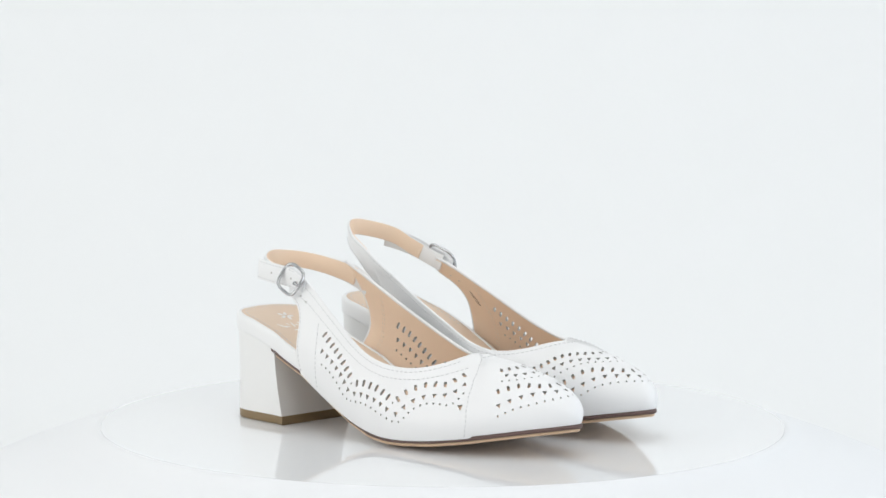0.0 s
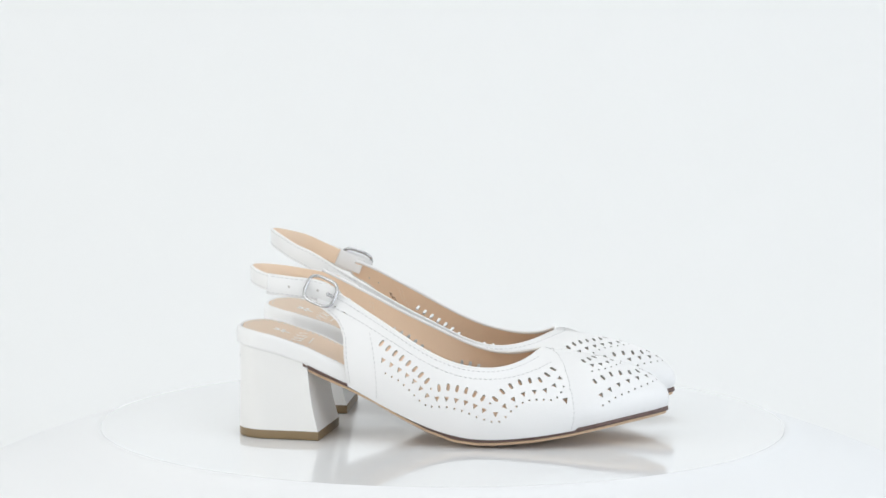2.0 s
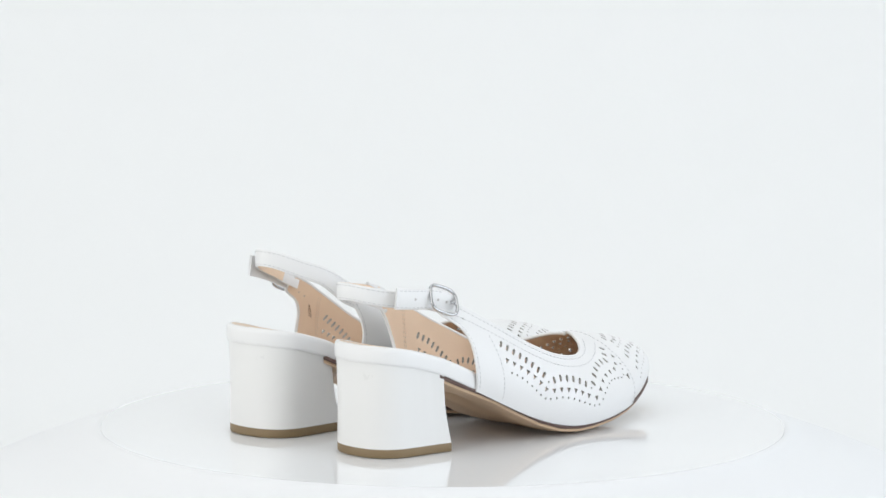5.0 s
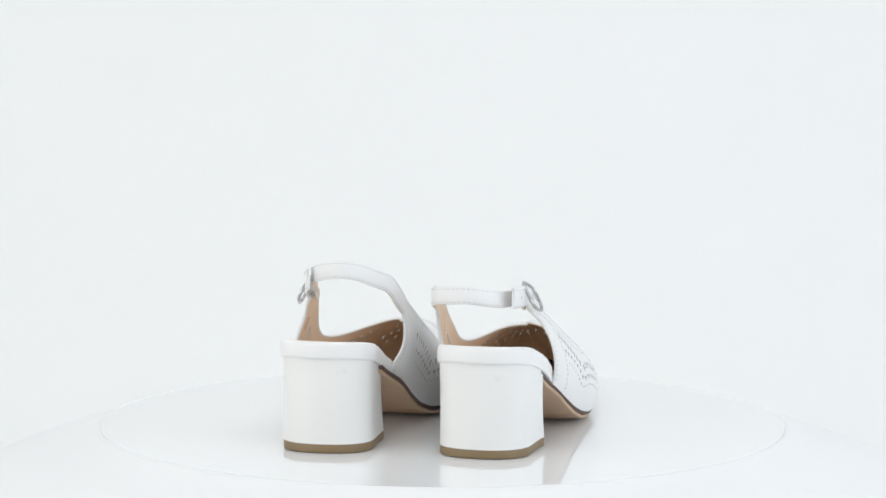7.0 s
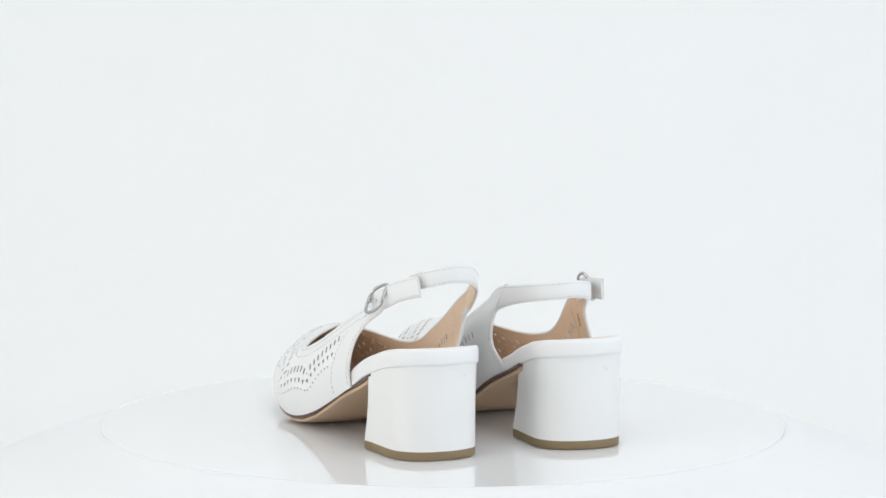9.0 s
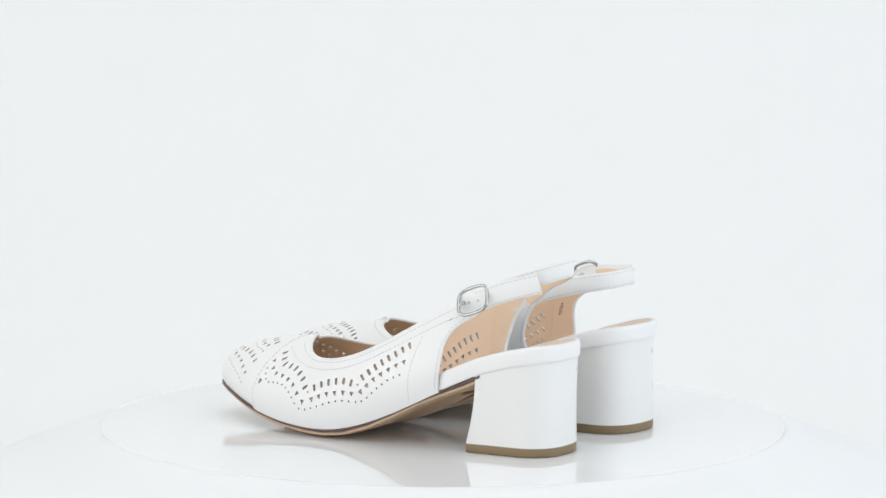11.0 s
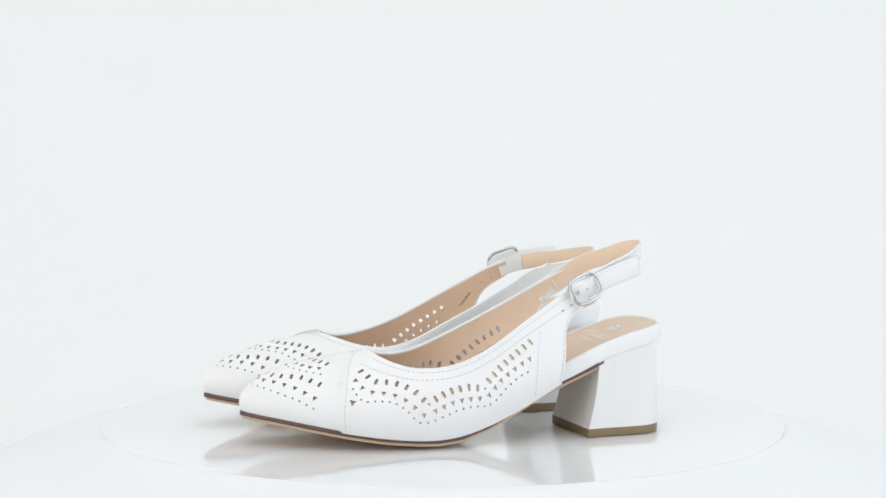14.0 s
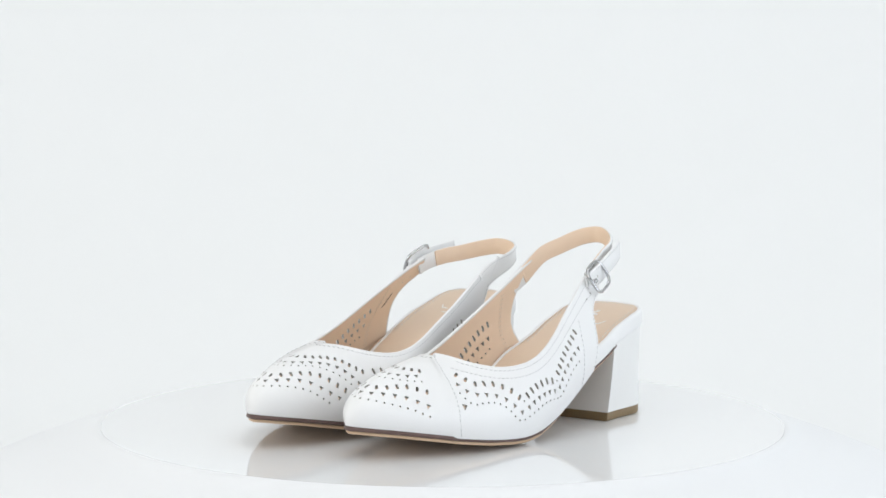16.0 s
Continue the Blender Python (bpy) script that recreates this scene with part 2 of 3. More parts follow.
def upper_mesh():
    """One punched sheet in u, v by constrained triangulation: points, triangles, hole outlines."""
    from mathutils.geometry import delaunay_2d_cdt
    su, sv = 12.0, 45.0
    pts, edges, faces, rings = [], [], [], []
    kept = []
    for ring in hole_rows():
        r = np.array(ring)
        if r[:, 1].min() < 0.04 or r[:, 1].max() > 0.965 or r[:, 0].min() < 0.1 or r[:, 0].max() > LAST_U - 0.1:
            continue
        if np.abs(r[:, 0] - seam_u(r[:, 1])).min() < 0.1:
            continue
        c = r.mean(0)
        m = skin([c[0]], [c[1]])[0]
        size = np.linalg.norm(skin(r[:, 0], r[:, 1]) - m, axis=1).max()
        if any(np.linalg.norm(m - q) < 0.8 * (size + s) for q, s in kept):
            continue
        kept.append((m, size))
        k = len(pts)
        pts += [(u * su, v * sv) for u, v in ring]
        area = sum(ring[i][0] * ring[(i + 1) % len(ring)][1] - ring[(i + 1) % len(ring)][0] * ring[i][1] for i in range(len(ring)))
        ids = list(range(k, k + len(ring)))
        faces.append(ids if area > 0 else ids[::-1])
        rings.append(np.array(ring if area > 0 else ring[::-1]))
    for off in (-0.05, 0.0, 0.05):
        k = len(pts)
        vs = np.linspace(0, 1, 40)
        pts += [((seam_u(v) + off) * su, v * sv) for v in vs]
        edges += [(k + i, k + i + 1) for i in range(len(vs) - 1)]
    for u in np.linspace(0, LAST_U, LAST_U * 5 + 1):
        for v in np.linspace(0, 1, 25):
            if abs(u - seam_u(v)) > 0.12:
                pts.append((u * su, v * sv))
    ov, _, of, _, _, origin = delaunay_2d_cdt([Vector(p) for p in pts], edges, faces, 0, 1e-4)
    uv = np.array([(p.x / su, p.y / sv) for p in ov])
    tri = [tuple(f) for f, o in zip(of, origin) if not o]
    return uv, tri, rings


UPPER_UV, UPPER_TRI, HOLE_RINGS = upper_mesh()
LEATHER_MM = 1.7


def stitch_run(points, normals, length=1.9, gap=0.9, r=0.2):
    """Short thread stitches along a curve on the skin."""
    pts = np.array(points)
    s = np.concatenate([[0], np.cumsum(np.linalg.norm(np.diff(pts, axis=0), axis=1))])
    pieces = []
    at = gap
    while at + length < s[-1]:
        ends = []
        for d in (0, 0.5, 1):
            q = at + d * length
            p = np.array([np.interp(q, s, pts[:, i]) for i in range(3)])
            n = np.array([np.interp(q, s, normals[:, i]) for i in range(3)])
            ends.append(p + n * (0.14 if d == 0.5 else -0.06))
        pieces.append(tube(ends, r, 4))
        at += length + gap
    return join(*pieces)


# height of the outsole's underside, of the heel band's foot and top, of the insole
def under(x):
    return np.interp(x, (36, 48, 63, 78, 94, 109, 125, 138, 150, 170, 189, 205, 224, 241), (40, 34.5, 28.5, 22, 13.7, 6.6, 1.4, 0, 0.3, 2, 4.7, 7.6, 11, 13.6))


def band_foot(x):
    return np.interp(x, (0, 20, 40, 61, 76, 105), (51.8, 48.3, 42.3, 33, 26.5, 10.5))


def band_top(x):
    return np.interp(x, (0, 8, 20, 40, 61, 76, 90, 105), (61.4, 60.6, 58.2, 52.2, 43, 36, 27.6, 18.6))


def insole_z(x):
    return np.interp(x, (0, 10, 20, 40, 61, 76, 90, 105, 120, 135, 150, 180, 210, 240), (60.9, 60.1, 57.8, 51.7, 42.4, 35.4, 27, 18.5, 11.5, 8, 7.5, 9, 13, 17.5))


def heel_plan(grow=0.0, front=76.0, n=64):
    """The U-shaped plan of the heel seat from the outer front round the back to the inner front."""
    pts = []
    for s in np.linspace(-1, 1, n):
        a = abs(s)
        if a > 0.5:
            x = 20 + (front - 20) * (a - 0.5) * 2
            y = 26.2 + grow + 3.0 * min(1.6, max(0, (x - 40) / 36)) * (1 if s < 0 else 0.35)
        else:
            w = a * math.pi
            x = 20 - (22.5 + grow) * abs(math.cos(w)) ** 0.86
            y = (26.2 + grow) * abs(math.sin(w)) ** 0.86
        y = math.copysign(y, s)
        w = -radians(5.0) * min(1.0, max(0.0, (72 - x) / 22))
        pts.append((22 + (x - 22) * math.cos(w) - y * math.sin(w), (x - 22) * math.sin(w) + y * math.cos(w) - 1.0))
    return np.array(pts)


STRAP = [(51.8, -17.6, 79.4), (41.8, -16.2, 82.4), (30.7, -13.6, 84.3), (18.6, -9.7, 85.2), (8.3, -2.6, 87.3), (3.1, 7.4, 89.0), (4.9, 17.1, 88.4), (12.8, 25.8, 87.0), (27.0, 30.9, 84.4)]
STRAP_HIGH = [(52.0, -17.0, 81.0), (42.0, -14.8, 85.2), (30.4, -12.2, 90.5), (18.8, -10.1, 95.6), (8.9, -1.8, 99.2), (3.5, 9.0, 101.3), (8.4, 18.5, 99.9), (19.8, 26.6, 94.8), (32.0, 31.2, 90.0)]


def ribbon(path, width, thick, out_shift=0.0):
    """A flat strap: centre line, width at each point, outward thickness; its faces stand upright."""
    p = np.array(path, float)
    t = np.gradient(p, axis=0)
    t /= np.linalg.norm(t, axis=1)[:, None]
    o = np.stack([t[:, 1], -t[:, 0], 0 * t[:, 0]], 1) * -1
    o /= np.linalg.norm(o, axis=1)[:, None]
    up = np.cross(t, o)
    up *= np.sign(up[:, 2:3])
    w = np.broadcast_to(width, len(p))[:, None] / 2
    prof = ((-1, 0.15), (-0.96, 0.75), (-0.85, 1.0), (0, 1.06), (0.85, 1.0), (0.96, 0.75), (1, 0.15), (0.94, 0.0), (-0.94, 0.0))
    rows = [[p[i] + up[i] * w[i] * a + o[i] * (out_shift + b * thick) for a, b in prof] for i in range(len(p))]
    v, f = strips(rows, False, True)
    m = len(prof)
    f += [tuple(range(m)), tuple(reversed(range(len(v) - m, len(v))))]
    return v, f, p, o, up


def slingback_shoe(left):
    shoe = new("slingback_shoe")
    tagged(shoe, "white perforated leather slingback shoe with low block heel, tan lining", "shoe", "pair of slingback shoes")
    shoe.empty_display_size = 0.02
    flip = left
    kw = dict(parent=shoe, flip=flip)

    # upper: outer face, cut edges of the holes, lining
    u, v = UPPER_UV[:, 0], UPPER_UV[:, 1]
    n = skin_normal(u, v)
    p = leather_face(u, v)
    tri = np.array(UPPER_TRI)
    mid_u, mid_v = u[tri].mean(1), v[tri].mean(1)
    cap = mid_u > seam_u(mid_v)
    for name, pick, label in (("quarter", ~cap, "white leather outer quarter punched with ovals and triangles"), ("vamp", cap, "white leather toe and inner side punched with fans of holes")):
        used = np.unique(tri[pick])
        back = {int(k): i for i, k in enumerate(used)}
        mesh_part(name, p[used], [tuple(back[int(k)] for k in f) for f in tri[pick]], LEATHER, label=label, normals=n[used], **kw)
    mesh_part("lining", p - n * LEATHER_MM, [tuple(reversed(f)) for f in UPPER_TRI], LINING, label="smooth tan leather lining", normals=-n, **kw)
    walls = []
    for ring in HOLE_RINGS:
        a = leather_face(ring[:, 0], ring[:, 1])
        b = a - skin_normal(ring[:, 0], ring[:, 1]) * LEATHER_MM
        walls.append(strips([list(b), list(a)], False, True))
    mesh_part("punched_edge", *join(*walls), HOLE_EDGE_AND_SHADE, label="raw cut edges of the punched holes", kind="stuff", smooth=False, **kw)

    # rolled topline and rear edges
    uu = np.linspace(0, LAST_U, 220)
    for name, line in (("topline_binding", (uu, 1 + 0 * uu)), ("rear_edge", (0 * uu[:40], np.linspace(0, 1, 40))), ("rear_edge", (LAST_U + 0 * uu[:40], np.linspace(0, 1, 40)))):
        q = leather_face(*line) - skin_normal(*line) * LEATHER_MM * 0.5
        mesh_part(name, *tube(q, 0.98, 8), LEATHER, **kw)

    # seam of the toe piece and thread
    vs = np.linspace(0.01, 0.985, 60)
    runs = []
    for off in (-0.17,):
        q = leather_face(seam_u(vs) + off, vs)
        runs.append(stitch_run(q, skin_normal(seam_u(vs) + off, vs)))
    for drop in (0.05, 0.16):
        ua = np.linspace(0.4, 9.6, 200)
        runs.append(stitch_run(leather_face(ua, 1 - drop + 0 * ua), skin_normal(ua, 1 - drop + 0 * ua)))
    ub = np.linspace(10.6, 23.8, 240)
    runs.append(stitch_run(leather_face(ub, 0.95 + 0 * ub), skin_normal(ub, 0.95 + 0 * ub)))
    vq = np.linspace(0.03, 0.80, 40)
    for base in (0.12, 23.88):
        runs.append(stitch_run(leather_face(base + 0 * vq, vq), skin_normal(base + 0 * vq, vq)))
    runs.append(stitch_run(leather_face(1.6 + 0.6 * vq, vq), skin_normal(1.6 + 0.6 * vq, vq)))
    mesh_part("stitching", *join(*runs), THREAD, label="pale thread stitching along the edges", kind="stuff", **kw)

    # outsole and welt
    k = np.linspace(0, LAST_U, 121)
    edge = along(FEATHER_C, k)
    rear = np.linspace(38, edge[0, 0], 8)[:-1]
    start = [(x, -28.6 - 1.6 * (x - 38) / 23, 0) for x in rear]
    end = [(x, 24.6 + 2.6 * (x - 38) / 23, 0) for x in rear[::-1]]
    line = np.vstack([start, edge, end])
    tan = np.gradient(line, axis=0)
    out = np.stack([tan[:, 1], -tan[:, 0]], 1)
    out /= np.linalg.norm(out, axis=1)[:, None]
    zu = under(line[:, 0])

    def slab(levels):
        rows = []
        for grow, dz in levels:
            rows.append(np.column_stack([line[:, 0] + out[:, 0] * grow, line[:, 1] + out[:, 1] * grow, zu + dz]))
        sv, sf = strips([list(r) for r in rows])
        m, half = len(line), len(line) // 2
        for base, turn in ((0, True), ((len(levels) - 1) * m, False)):
            for i in range(half):
                a, b, c, d = base + i, base + i + 1, base + m - 2 - i, base + m - 1 - i
                q = (a, b, c, d) if b != c else (a, b, d)
                sf.append(tuple(reversed(q)) if turn else q)
        m0 = [r * m for r in range(len(levels))]
        sf.append(tuple(m0) + tuple(r + m - 1 for r in reversed(m0)))
        return sv, sf

    mesh_part("outsole", *slab(((-30, -1.5), (-18, -1.3), (-8, -0.6), (-2.2, 0.0), (-1.0, 0.1), (-0.5, 0.5), (-0.4, 1.9))), SOLE, label="thin beige outsole", **kw)
    mesh_part("welt", *slab(((0.1, 1.9), (0.7, 2.2), (0.8, 3.4), (0.3, 4.3), (-0.8, 4.5))), WELT, label="dark brown welt strip", **kw)

    # heel: wrapped block, top lift, seat band
    prof = []
    for f in np.linspace(0, 1, 9):
        row = []
        for x, y in heel_plan(-0.6, 49):
            xt = 42.5 - (49 - x) * (44.4 / 51.0)
            top = band_foot(xt) + 0.6
            bx = x
            bow = -1.2 * math.sin(math.pi * f) if x > 43 else -0.35 * math.sin(math.pi * f)
            row.append((bx * (1 - f) + xt * f + (bow if x > 30 else -bow), y * (1 - 0.012 * math.sin(math.pi * f)), 3.6 * (1 - f) + top * f))
        prof.append(row)
    hv, hf = strips(prof, False, True)
    m = len(prof[0])
    hf += [tuple(reversed(range(m))), tuple(range(len(hv) - m, len(hv)))]
    heel = mesh_part("heel", hv, hf, HEEL_WRAP, label="white leather-wrapped block heel", **kw)
    sharpen(heel, 40)
    seam = [(48.6 - 7.0 * f - 1.1 * math.sin(math.pi * f), 1.5, 3.8 + (38.2 - 3.8) * f) for f in np.linspace(0, 1, 12)]
    mesh_part("wrap_seam", *tube(seam, 0.3, 6), THREAD, parent=heel, flip=flip, label="fine seam of the heel wrap")
    lift = []
    for grow, z in ((-1.6, -1.5), (-0.9, -1.2), (-0.7, -0.7), (-0.7, 3.2), (-0.8, 3.6)):
        lift.append([(x, y, z) for x, y in heel_plan(grow, 49.2)])
    lv, lf = strips(lift, False, True)
    lf += [tuple(reversed(range(m))), tuple(range(len(lv) - m, len(lv)))]
    sharpen(mesh_part("top_lift", lv, lf, TOP_LIFT, label="tan rubber top lift", **kw), 40)
    rows = []
    for grow, base, dz in ((-1.5, 0, 0.2), (0.3, 0, 0.0), (0.75, 0, 0.5), (0.9, 0, 2.0), (0.95, 1, -3.2), (0.7, 1, -1.4), (0.1, 1, -0.35), (-0.8, 1, 0.0), (-1.7, 1, -0.3), (-2.0, 1, -1.2)):
        rows.append([(x, y, (band_top(x) if base else band_foot(x)) + dz) for x, y in heel_plan(grow, 105, 90)])
    mesh_part("heel_band", *strips(rows), LEATHER, label="white leather band round the heel seat", **kw)

    # insole sheet with thickness
    xs = np.concatenate([np.linspace(-0.6, 20, 14), np.linspace(24, 239, 56)])
    plan = heel_plan(-1.8, 76, 161)
    o_side, i_side = plan[:81][::-1], plan[80:]
    o_side, i_side = o_side[np.argsort(o_side[:, 0])], i_side[np.argsort(i_side[:, 0])]
    k_toe = int(np.argmax(FEATHER_C[:, 0]))
    sheet = []
    for x in xs:
        if x < 66:
            yo, yi = np.interp(x, o_side[:, 0], o_side[:, 1]), np.interp(x, i_side[:, 0], i_side[:, 1])
        else:
            yo = np.interp(x, FEATHER_C[:k_toe, 0], FEATHER_C[:k_toe, 1]) + 1.2
            yi = np.interp(-x, -FEATHER_C[k_toe:, 0], FEATHER_C[k_toe:, 1]) - 1.2
        z = insole_z(x)
        sheet.append([(x, yo + (yi - yo) * s, z - 0.9 * math.sin(math.pi * s) * min(1, max(0, x) / 30)) for s in np.linspace(0, 1, 17)]
                     + [(x, yi, z - 2), (x, yo, z - 2)])
    mesh_part("insole", *strips(sheet, False, True), INSOLE, label="tan leather insole with white printed mark", **kw)

    # thread round the heel seat, printed mark on it
    ring = heel_plan(-4.2, 60, 120)
    seat = np.column_stack([ring, insole_z(ring[:, 0]) - 0.15])
    mesh_part("insole_stitching", *stitch_run(seat, np.tile((0, 0, 1.0), (len(seat), 1)), 2.2, 1.3, 0.2), THREAD, kind="stuff", **kw)
    marks = []

    def stroke(x, y, length, width, turn):
        c, q = math.cos(turn), math.sin(turn)
        out_, top_ = [], []
        for w in np.arange(10) * math.pi / 5:
            a, b = length * math.cos(w) / 2, width * math.sin(w) / 2
            px, py = x + a * c - b * q, y + a * q + b * c
            sag = 0.9 * math.cos(py / 27 * 1.5) * min(1, max(0, px) / 30)
            out_.append((px, py, insole_z(px) - sag - 0.1))
            top_.append((px, py, insole_z(px) - sag + 0.22))
        v, f = strips([out_, top_], False, True)
        marks.append((v, f + [tuple(range(10, 20))]))

    for k in range(5):
        w = k * 2 * math.pi / 5
        stroke(21 + 3.0 * math.cos(w), 1 + 3.0 * math.sin(w), 4.2, 1.9, w)
    for k in range(10):
        stroke(32 + 1.6 * math.sin(k * 2.1), -13.5 + 3 * k, 6.5 - 2.2 * (k % 3), 0.85, 0.5 + 0.9 * math.sin(k * 1.7))
    for k in range(4):
        stroke(38.5, -8 + 5.2 * k, 0.8, 4.0, 0.0)
    mesh_part("printed_mark", *join(*marks), PRINT, label="worn white printed mark on the insole", kind="stuff", **kw)

    # seams and size stamp inside the quarters
    inside = []
    for base, lean in ((1.55, 0.5), (23.55, -1.45)):
        for off in (0.0, 0.13):
            vi = np.linspace(0.04, 0.96, 50)
            ui = base + off + lean * vi
            ni = skin_normal(ui, vi)
            inside.append(stitch_run(leather_face(ui, vi) - ni * (LEATHER_MM + 0.05), -ni, 1.5, 1.1, 0.2))
            if off:
                break
    mesh_part("lining_stitching", *join(*inside), LINING_THREAD, kind="stuff", **kw)
    stamp = []
    for k, (a, b, w, h) in enumerate(((1.2, 0.70, 0.26, 0.014), (1.22, 0.67, 0.08, 0.02), (1.36, 0.67, 0.1, 0.02), (1.2, 0.64, 0.28, 0.012), (1.22, 0.61, 0.1, 0.014), (1.36, 0.61, 0.12, 0.014), (1.27, 0.73, 0.12, 0.025))):
        uu4 = np.array((a, a + w, a + w, a))
        vv4 = np.array((b, b, b + h, b + h))
        n4 = skin_normal(uu4, vv4)
        q4 = leather_face(uu4, vv4) - n4 * LEATHER_MM
        v4, f4 = strips([list(q4 + n4 * 0.2), list(q4 - n4 * 0.12)], False, True)
        stamp.append((v4, f4 + [(7, 6, 5, 4)]))
    mesh_part("size_stamp", *join(*stamp), STAMP, label="small dark brown stamp in the lining", kind="stuff", smooth=False, **kw)

    # sling strap round the heel
    root_u, root_v = np.array((LAST_U, LAST_U - 0.8)), np.array((0.89, 0.885))
    root = skin(root_u, root_v) - skin_normal(root_u, root_v) * LEATHER_MM * 0.55
    path = spline((STRAP_HIGH if left else STRAP) + [tuple(q) for q in root], 8)
    wide = np.interp(np.arange(len(path)), (0, 8, 56, 64, 72, 80), (9.6, 9.6, 10, 10.4, 12.6, 11.5))
    sv, sf, sp, so, sup = ribbon(path, wide, 1.1, -0.4)
    strap = mesh_part("sling_strap", sv, sf, LEATHER, label="narrow white leather sling strap", **kw)
    lv, lf, *_ = ribbon(path[11:74], wide[11:74] - np.interp(np.arange(63), (0, 52, 62), (0.4, 0.4, 2.0)), 0.7, -1.1)
    mesh_part("strap_lining", lv, lf, LINING, parent=strap, flip=flip, label="tan leather strap lining")
    runs = [stitch_run(sp + sup * s * (wide[:, None] / 2 - 1.3) + so * 0.72, so) for s in (1, -1)]
    mesh_part("strap_stitching", *join(*runs), THREAD, parent=strap, flip=flip, kind="stuff")
    # loose tail outside the strap, past the buckle
    rest = [(31, -16.6, 88.6), (20, -13.6, 92.0), (11, -9.6, 94.4)] if left else [(31, -18.0, 84.8), (23, -16.8, 85.5), (16, -15.6, 86.2)]
    tail = spline([(56.5, -20.4, 79.6), (51, -19.8, 81.6), (43, -18.6, 83.8)] + rest, 8)
    tv, tf, tp, to, tup = ribbon(tail, np.interp(np.arange(len(tail)), (0, 10, 40), (8, 11.5, 12)), 1.3)
    tail_part = mesh_part("strap_tail", tv, tf, LEATHER, label="free white end of the strap", **kw)
    runs = [stitch_run(tp[12:] + tup[12:] * q * 4.6 + to[12:] * 1.3, to[12:]) for q in (1, -1)]
    mesh_part("strap_stitching", *join(*runs), THREAD, parent=tail_part, flip=flip, kind="stuff")

    # buckle
    c, slope = np.array((47.2, -22.2, 83.3)), math.radians(20)
    ax = np.array((math.cos(slope), -0.22, -math.sin(slope)))
    ay = np.array((math.sin(slope) * 0.9, 0.45, math.cos(slope) * 0.9))
    ring = []
    for w in np.arange(48) * 2 * math.pi / 48:
        a, b = math.cos(w), math.sin(w)
        r = (abs(a) ** 3.4 + abs(b) ** 3.4) ** (-1 / 3.4)
        ring.append(c + ax * a * r * 8.9 + ay * b * r * 7.9 + np.array((0, -0.5 * a * a, 0)))
    buckle = mesh_part("buckle", *tube(ring, 0.92, 10, True), CHROME, label="polished silver rounded square buckle", **kw)
    knob = [c + ax * a + np.array((0, -0.9, 0)) for a in (5.4, 4.9, 4.4)]
    mesh_part("prong", *join(tube([c + ax * 8.4 + ay * -0.4, c + ax * 6.6 + np.array((0, -1.2, 0)), c + ax * 4.9 + np.array((0, -0.9, 0))], 0.75, 8), tube(knob, 1.15, 10)), CHROME, parent=buckle, flip=flip)
    # eyelets of the free end: solid grey discs, hole shade put into their colour
    eyelets = []
    for a, b in ((3.4, 0.1), (-2.6, 0.6), (-19.0, 0.2)):
        if a > -10 or not left:
            q = c + ax * a + ay * b * 0.4
            near = int(np.argmin(np.linalg.norm(tp - q, axis=1)))
            o_, t_ = to[near], tp[min(near + 1, len(tp) - 1)] - tp[max(near - 1, 0)]
            t_ = t_ / np.linalg.norm(t_)
            at = tp[near] + o_ * 1.22
            rim = [at + 0.75 * (math.cos(w) * t_ + math.sin(w) * tup[near]) for w in np.arange(10) * math.pi / 5]
            v_, f_ = strips([[r_ - o_ * 0.4 for r_ in rim], [r_ + o_ * 0.2 for r_ in rim]], False, True)
            eyelets.append((v_, f_ + [tuple(range(10, 20)), tuple(range(9, -1, -1))]))
    mesh_part("eyelet_shade", *join(*eyelets), HOLE_EDGE_AND_SHADE, parent=tail_part, flip=flip, label="small grey discs painted as the shade in punched eyelets", kind="stuff", smooth=False)
    return shoe


def sharpen(ob, degrees):
    """Keep the edges that bend more than so many degrees crisp."""
    bm = bmesh.new()
    bm.from_mesh(ob.data)
    for e in bm.edges:
        if len(e.link_faces) == 2 and e.calc_face_angle(0) > radians(degrees):
            e.smooth = False
    bm.to_mesh(ob.data)
    bm.free()


# ---------- the setting ----------
def lathe(name, profile, mat, label, category="", kind="", n=160):
    rows = [[(r * math.cos(a), r * math.sin(a), z) for r, z in profile] for a in np.arange(n) * 2 * math.pi / n]
    v, f = strips(rows, True, False)
    f = [tuple(reversed(q)) for q in f]
    m = len(profile)
    f += [tuple(i * m + m - 1 for i in range(n))[::-1] if profile[-1][1] < profile[0][1] else tuple(i * m + m - 1 for i in range(n))]
    f += [tuple(i * m for i in range(n))]
    ob = mesh_part(name, v, f, mat)
    sharpen(ob, 30)
    return tagged(ob, label, category, kind=kind)


plate = lathe("turntable_plate", [(198.3, 0), (198.4, -0.05), (198.4, -0.5), (198.2, -0.6)], ACRYLIC,
              "round glossy white turntable plate under a pair of shoes", "turntable")
# a wide shallow hood with a soft shoulder round the plate, falling away on all sides
hood = [(150.0, -0.7), (198.48, -0.7), (198.52, -0.1), (200, -0.3), (202, -1.0), (204.5, -2.2), (207.5, -3.8)]
for r in np.linspace(212, 480, 26):
    hood.append((r, -5.6 - 0.29 * (r - 212) - 0.0012 * (r - 212) ** 2))
lathe("turntable_hood", hood + [(465, hood[-1][1] - 4)], PANEL, "wide shallow white hood round the turntable", "hood")
FLOOR_Z = -300.0


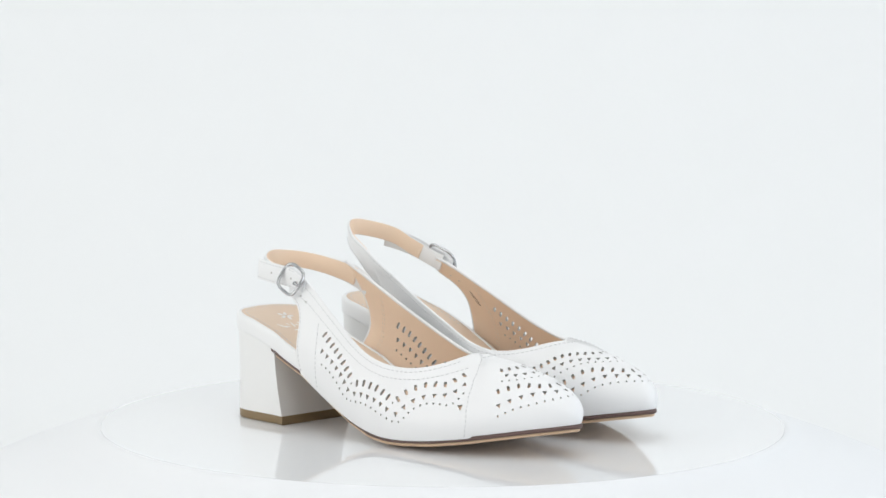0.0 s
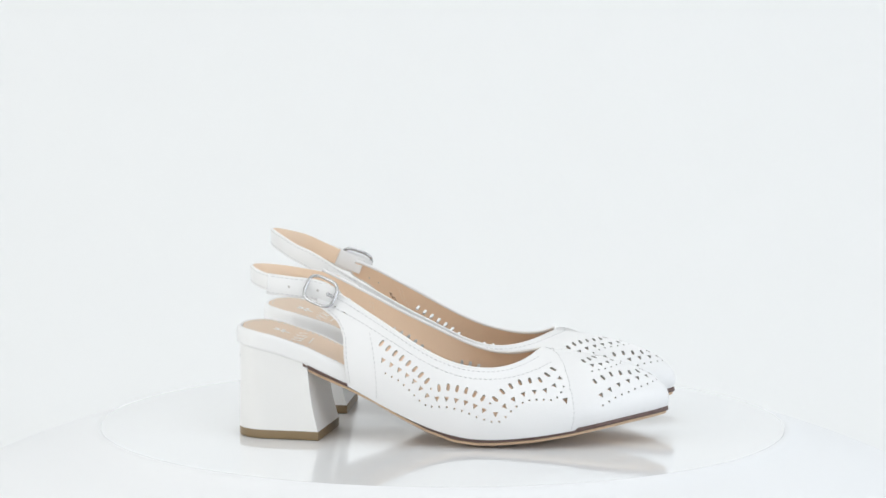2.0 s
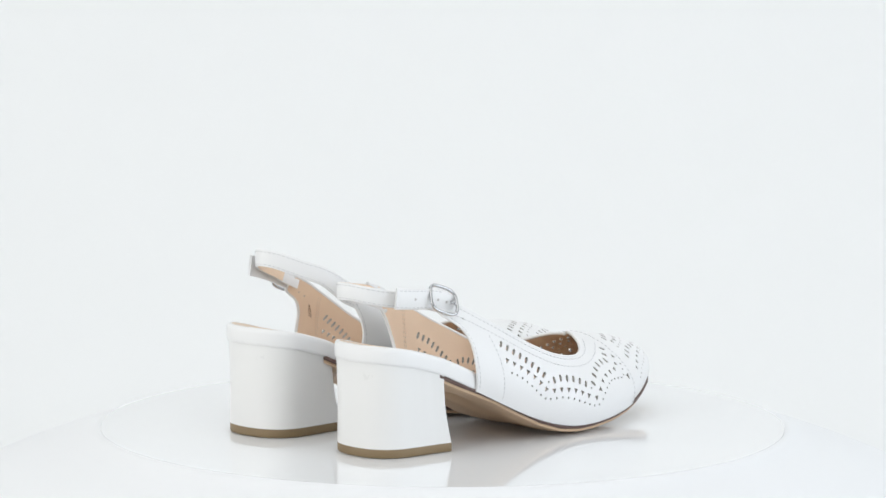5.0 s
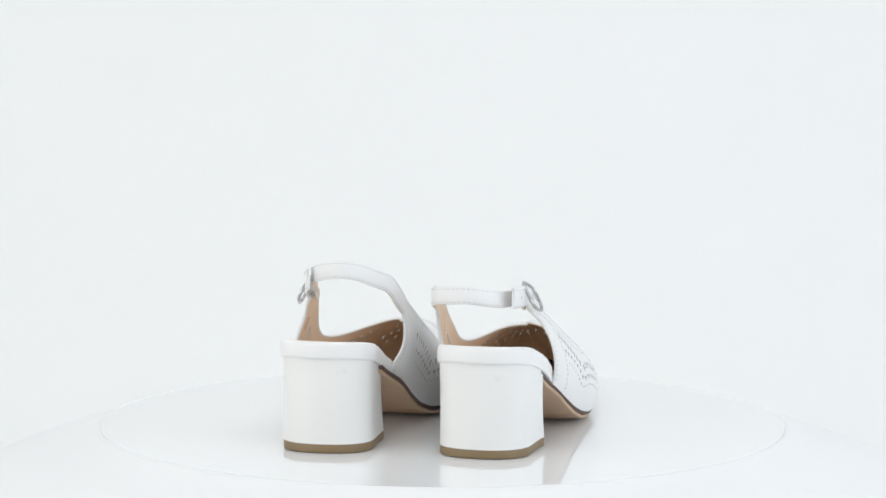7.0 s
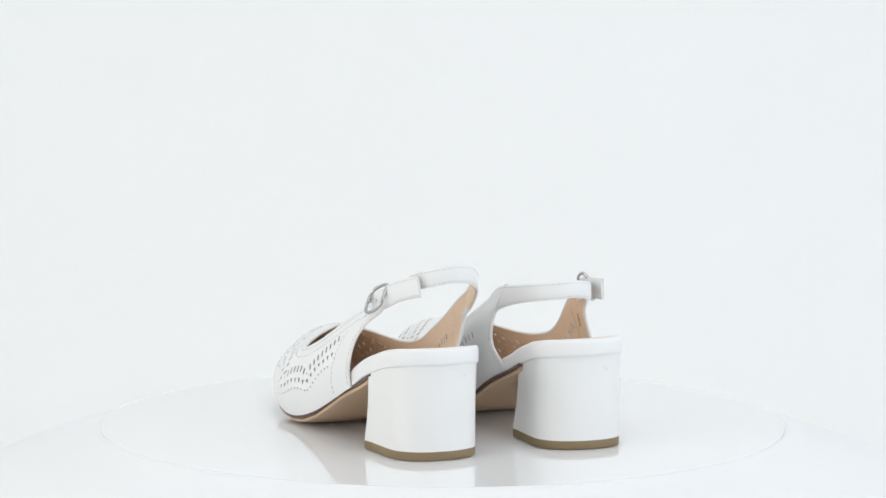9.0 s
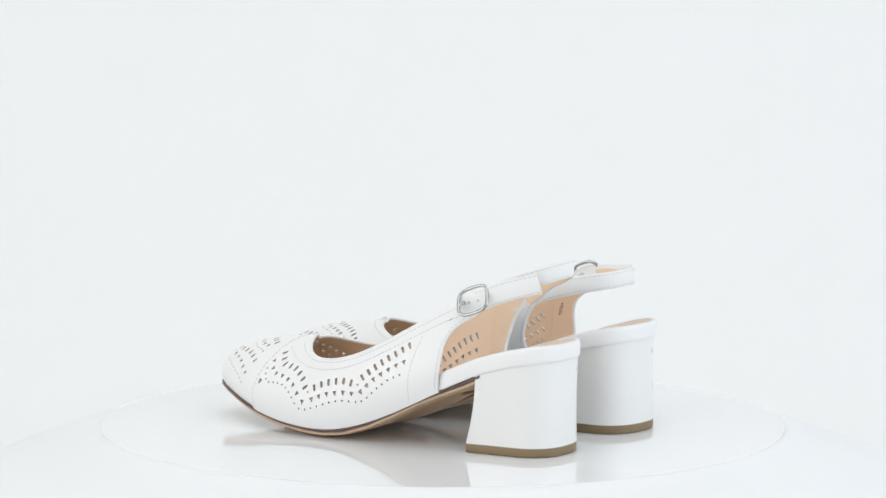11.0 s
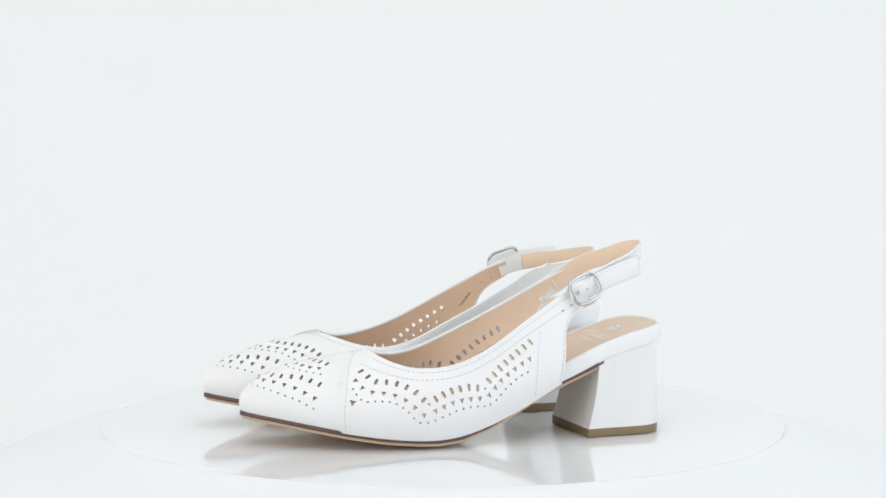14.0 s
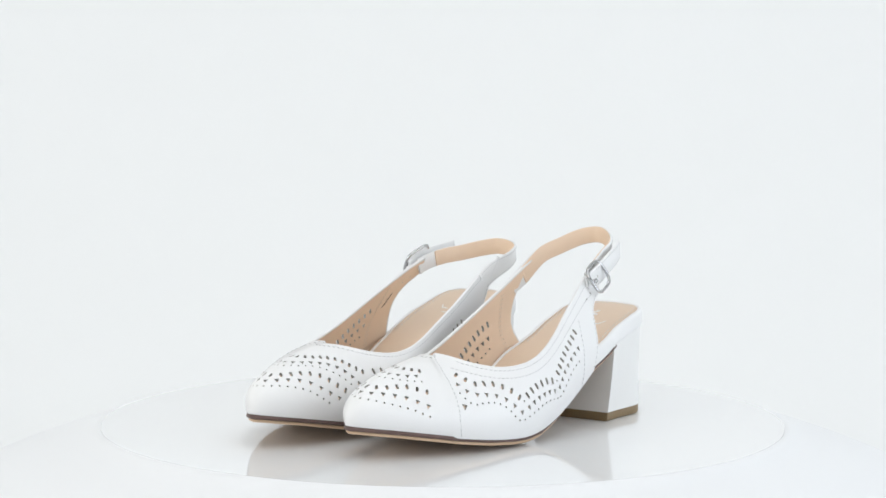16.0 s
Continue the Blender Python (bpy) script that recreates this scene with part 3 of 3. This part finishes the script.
def sweep():
    """White paper: floor, a wide curve and the wall behind, in one sheet."""
    prof = [(-3000, FLOOR_Z), (700, FLOOR_Z)]
    prof += [(700 + 700 * math.sin(a), FLOOR_Z + 700 * (1 - math.cos(a))) for a in np.linspace(0, math.pi / 2, 28)[1:]]
    prof += [(1400, 2100)]
    rows = [[(x, y, z) for y, z in prof] for x in np.linspace(-1900, 1900, 9)]
    v, f = strips(rows)
    return tagged(mesh_part("backdrop", v, [tuple(reversed(q)) for q in f], SWEEP), "seamless white paper backdrop sweep", "backdrop", kind="structure")


def slab_box(name, lo, hi, label, category):
    x0, y0, z0 = lo
    x1, y1, z1 = hi
    v = [(x0, y0, z0), (x1, y0, z0), (x1, y1, z0), (x0, y1, z0), (x0, y0, z1), (x1, y0, z1), (x1, y1, z1), (x0, y1, z1)]
    f = [(3, 2, 1, 0), (4, 5, 6, 7), (0, 1, 5, 4), (1, 2, 6, 5), (2, 3, 7, 6), (3, 0, 4, 7)]
    return tagged(mesh_part(name, v, f, SWEEP, smooth=False), label, category, kind="structure")


# plain studio walls that close the place
slab_box("wall_west", (-2000, -3100, -400), (-1910, 1500, 2200), "plain white studio wall", "wall")
slab_box("wall_east", (1910, -3100, -400), (2000, 1500, 2200), "plain white studio wall", "wall")
slab_box("wall_south", (-1905, -3100, -400), (1905, -3005, 2200), "plain white studio wall", "wall")
slab_box("ceiling", (-1905, -3000, 2105), (1905, 1500, 2200), "plain white studio ceiling", "ceiling")
sweep()
SHOES = [(slingback_shoe(False), (-0.1077, -0.0449, 2.73)), (slingback_shoe(True), (-0.1112, 0.0443, -1.60))]


def motions():
    """The plate turns evenly; the shoes ride on it."""
    times = [0.5 * i for i in range(33)]
    walk(plate, [(t, pose(0, 0, 0, 0, 0, 17.303 * t)) for t in times])
    for shoe, (x, y, turn) in SHOES:
        walk(shoe, [(t, pose(0, 0, 0, 0, 0, 17.303 * t - 43.88) @ pose(x, y, 0.0017, 0, 0, turn)) for t in times])


motions()
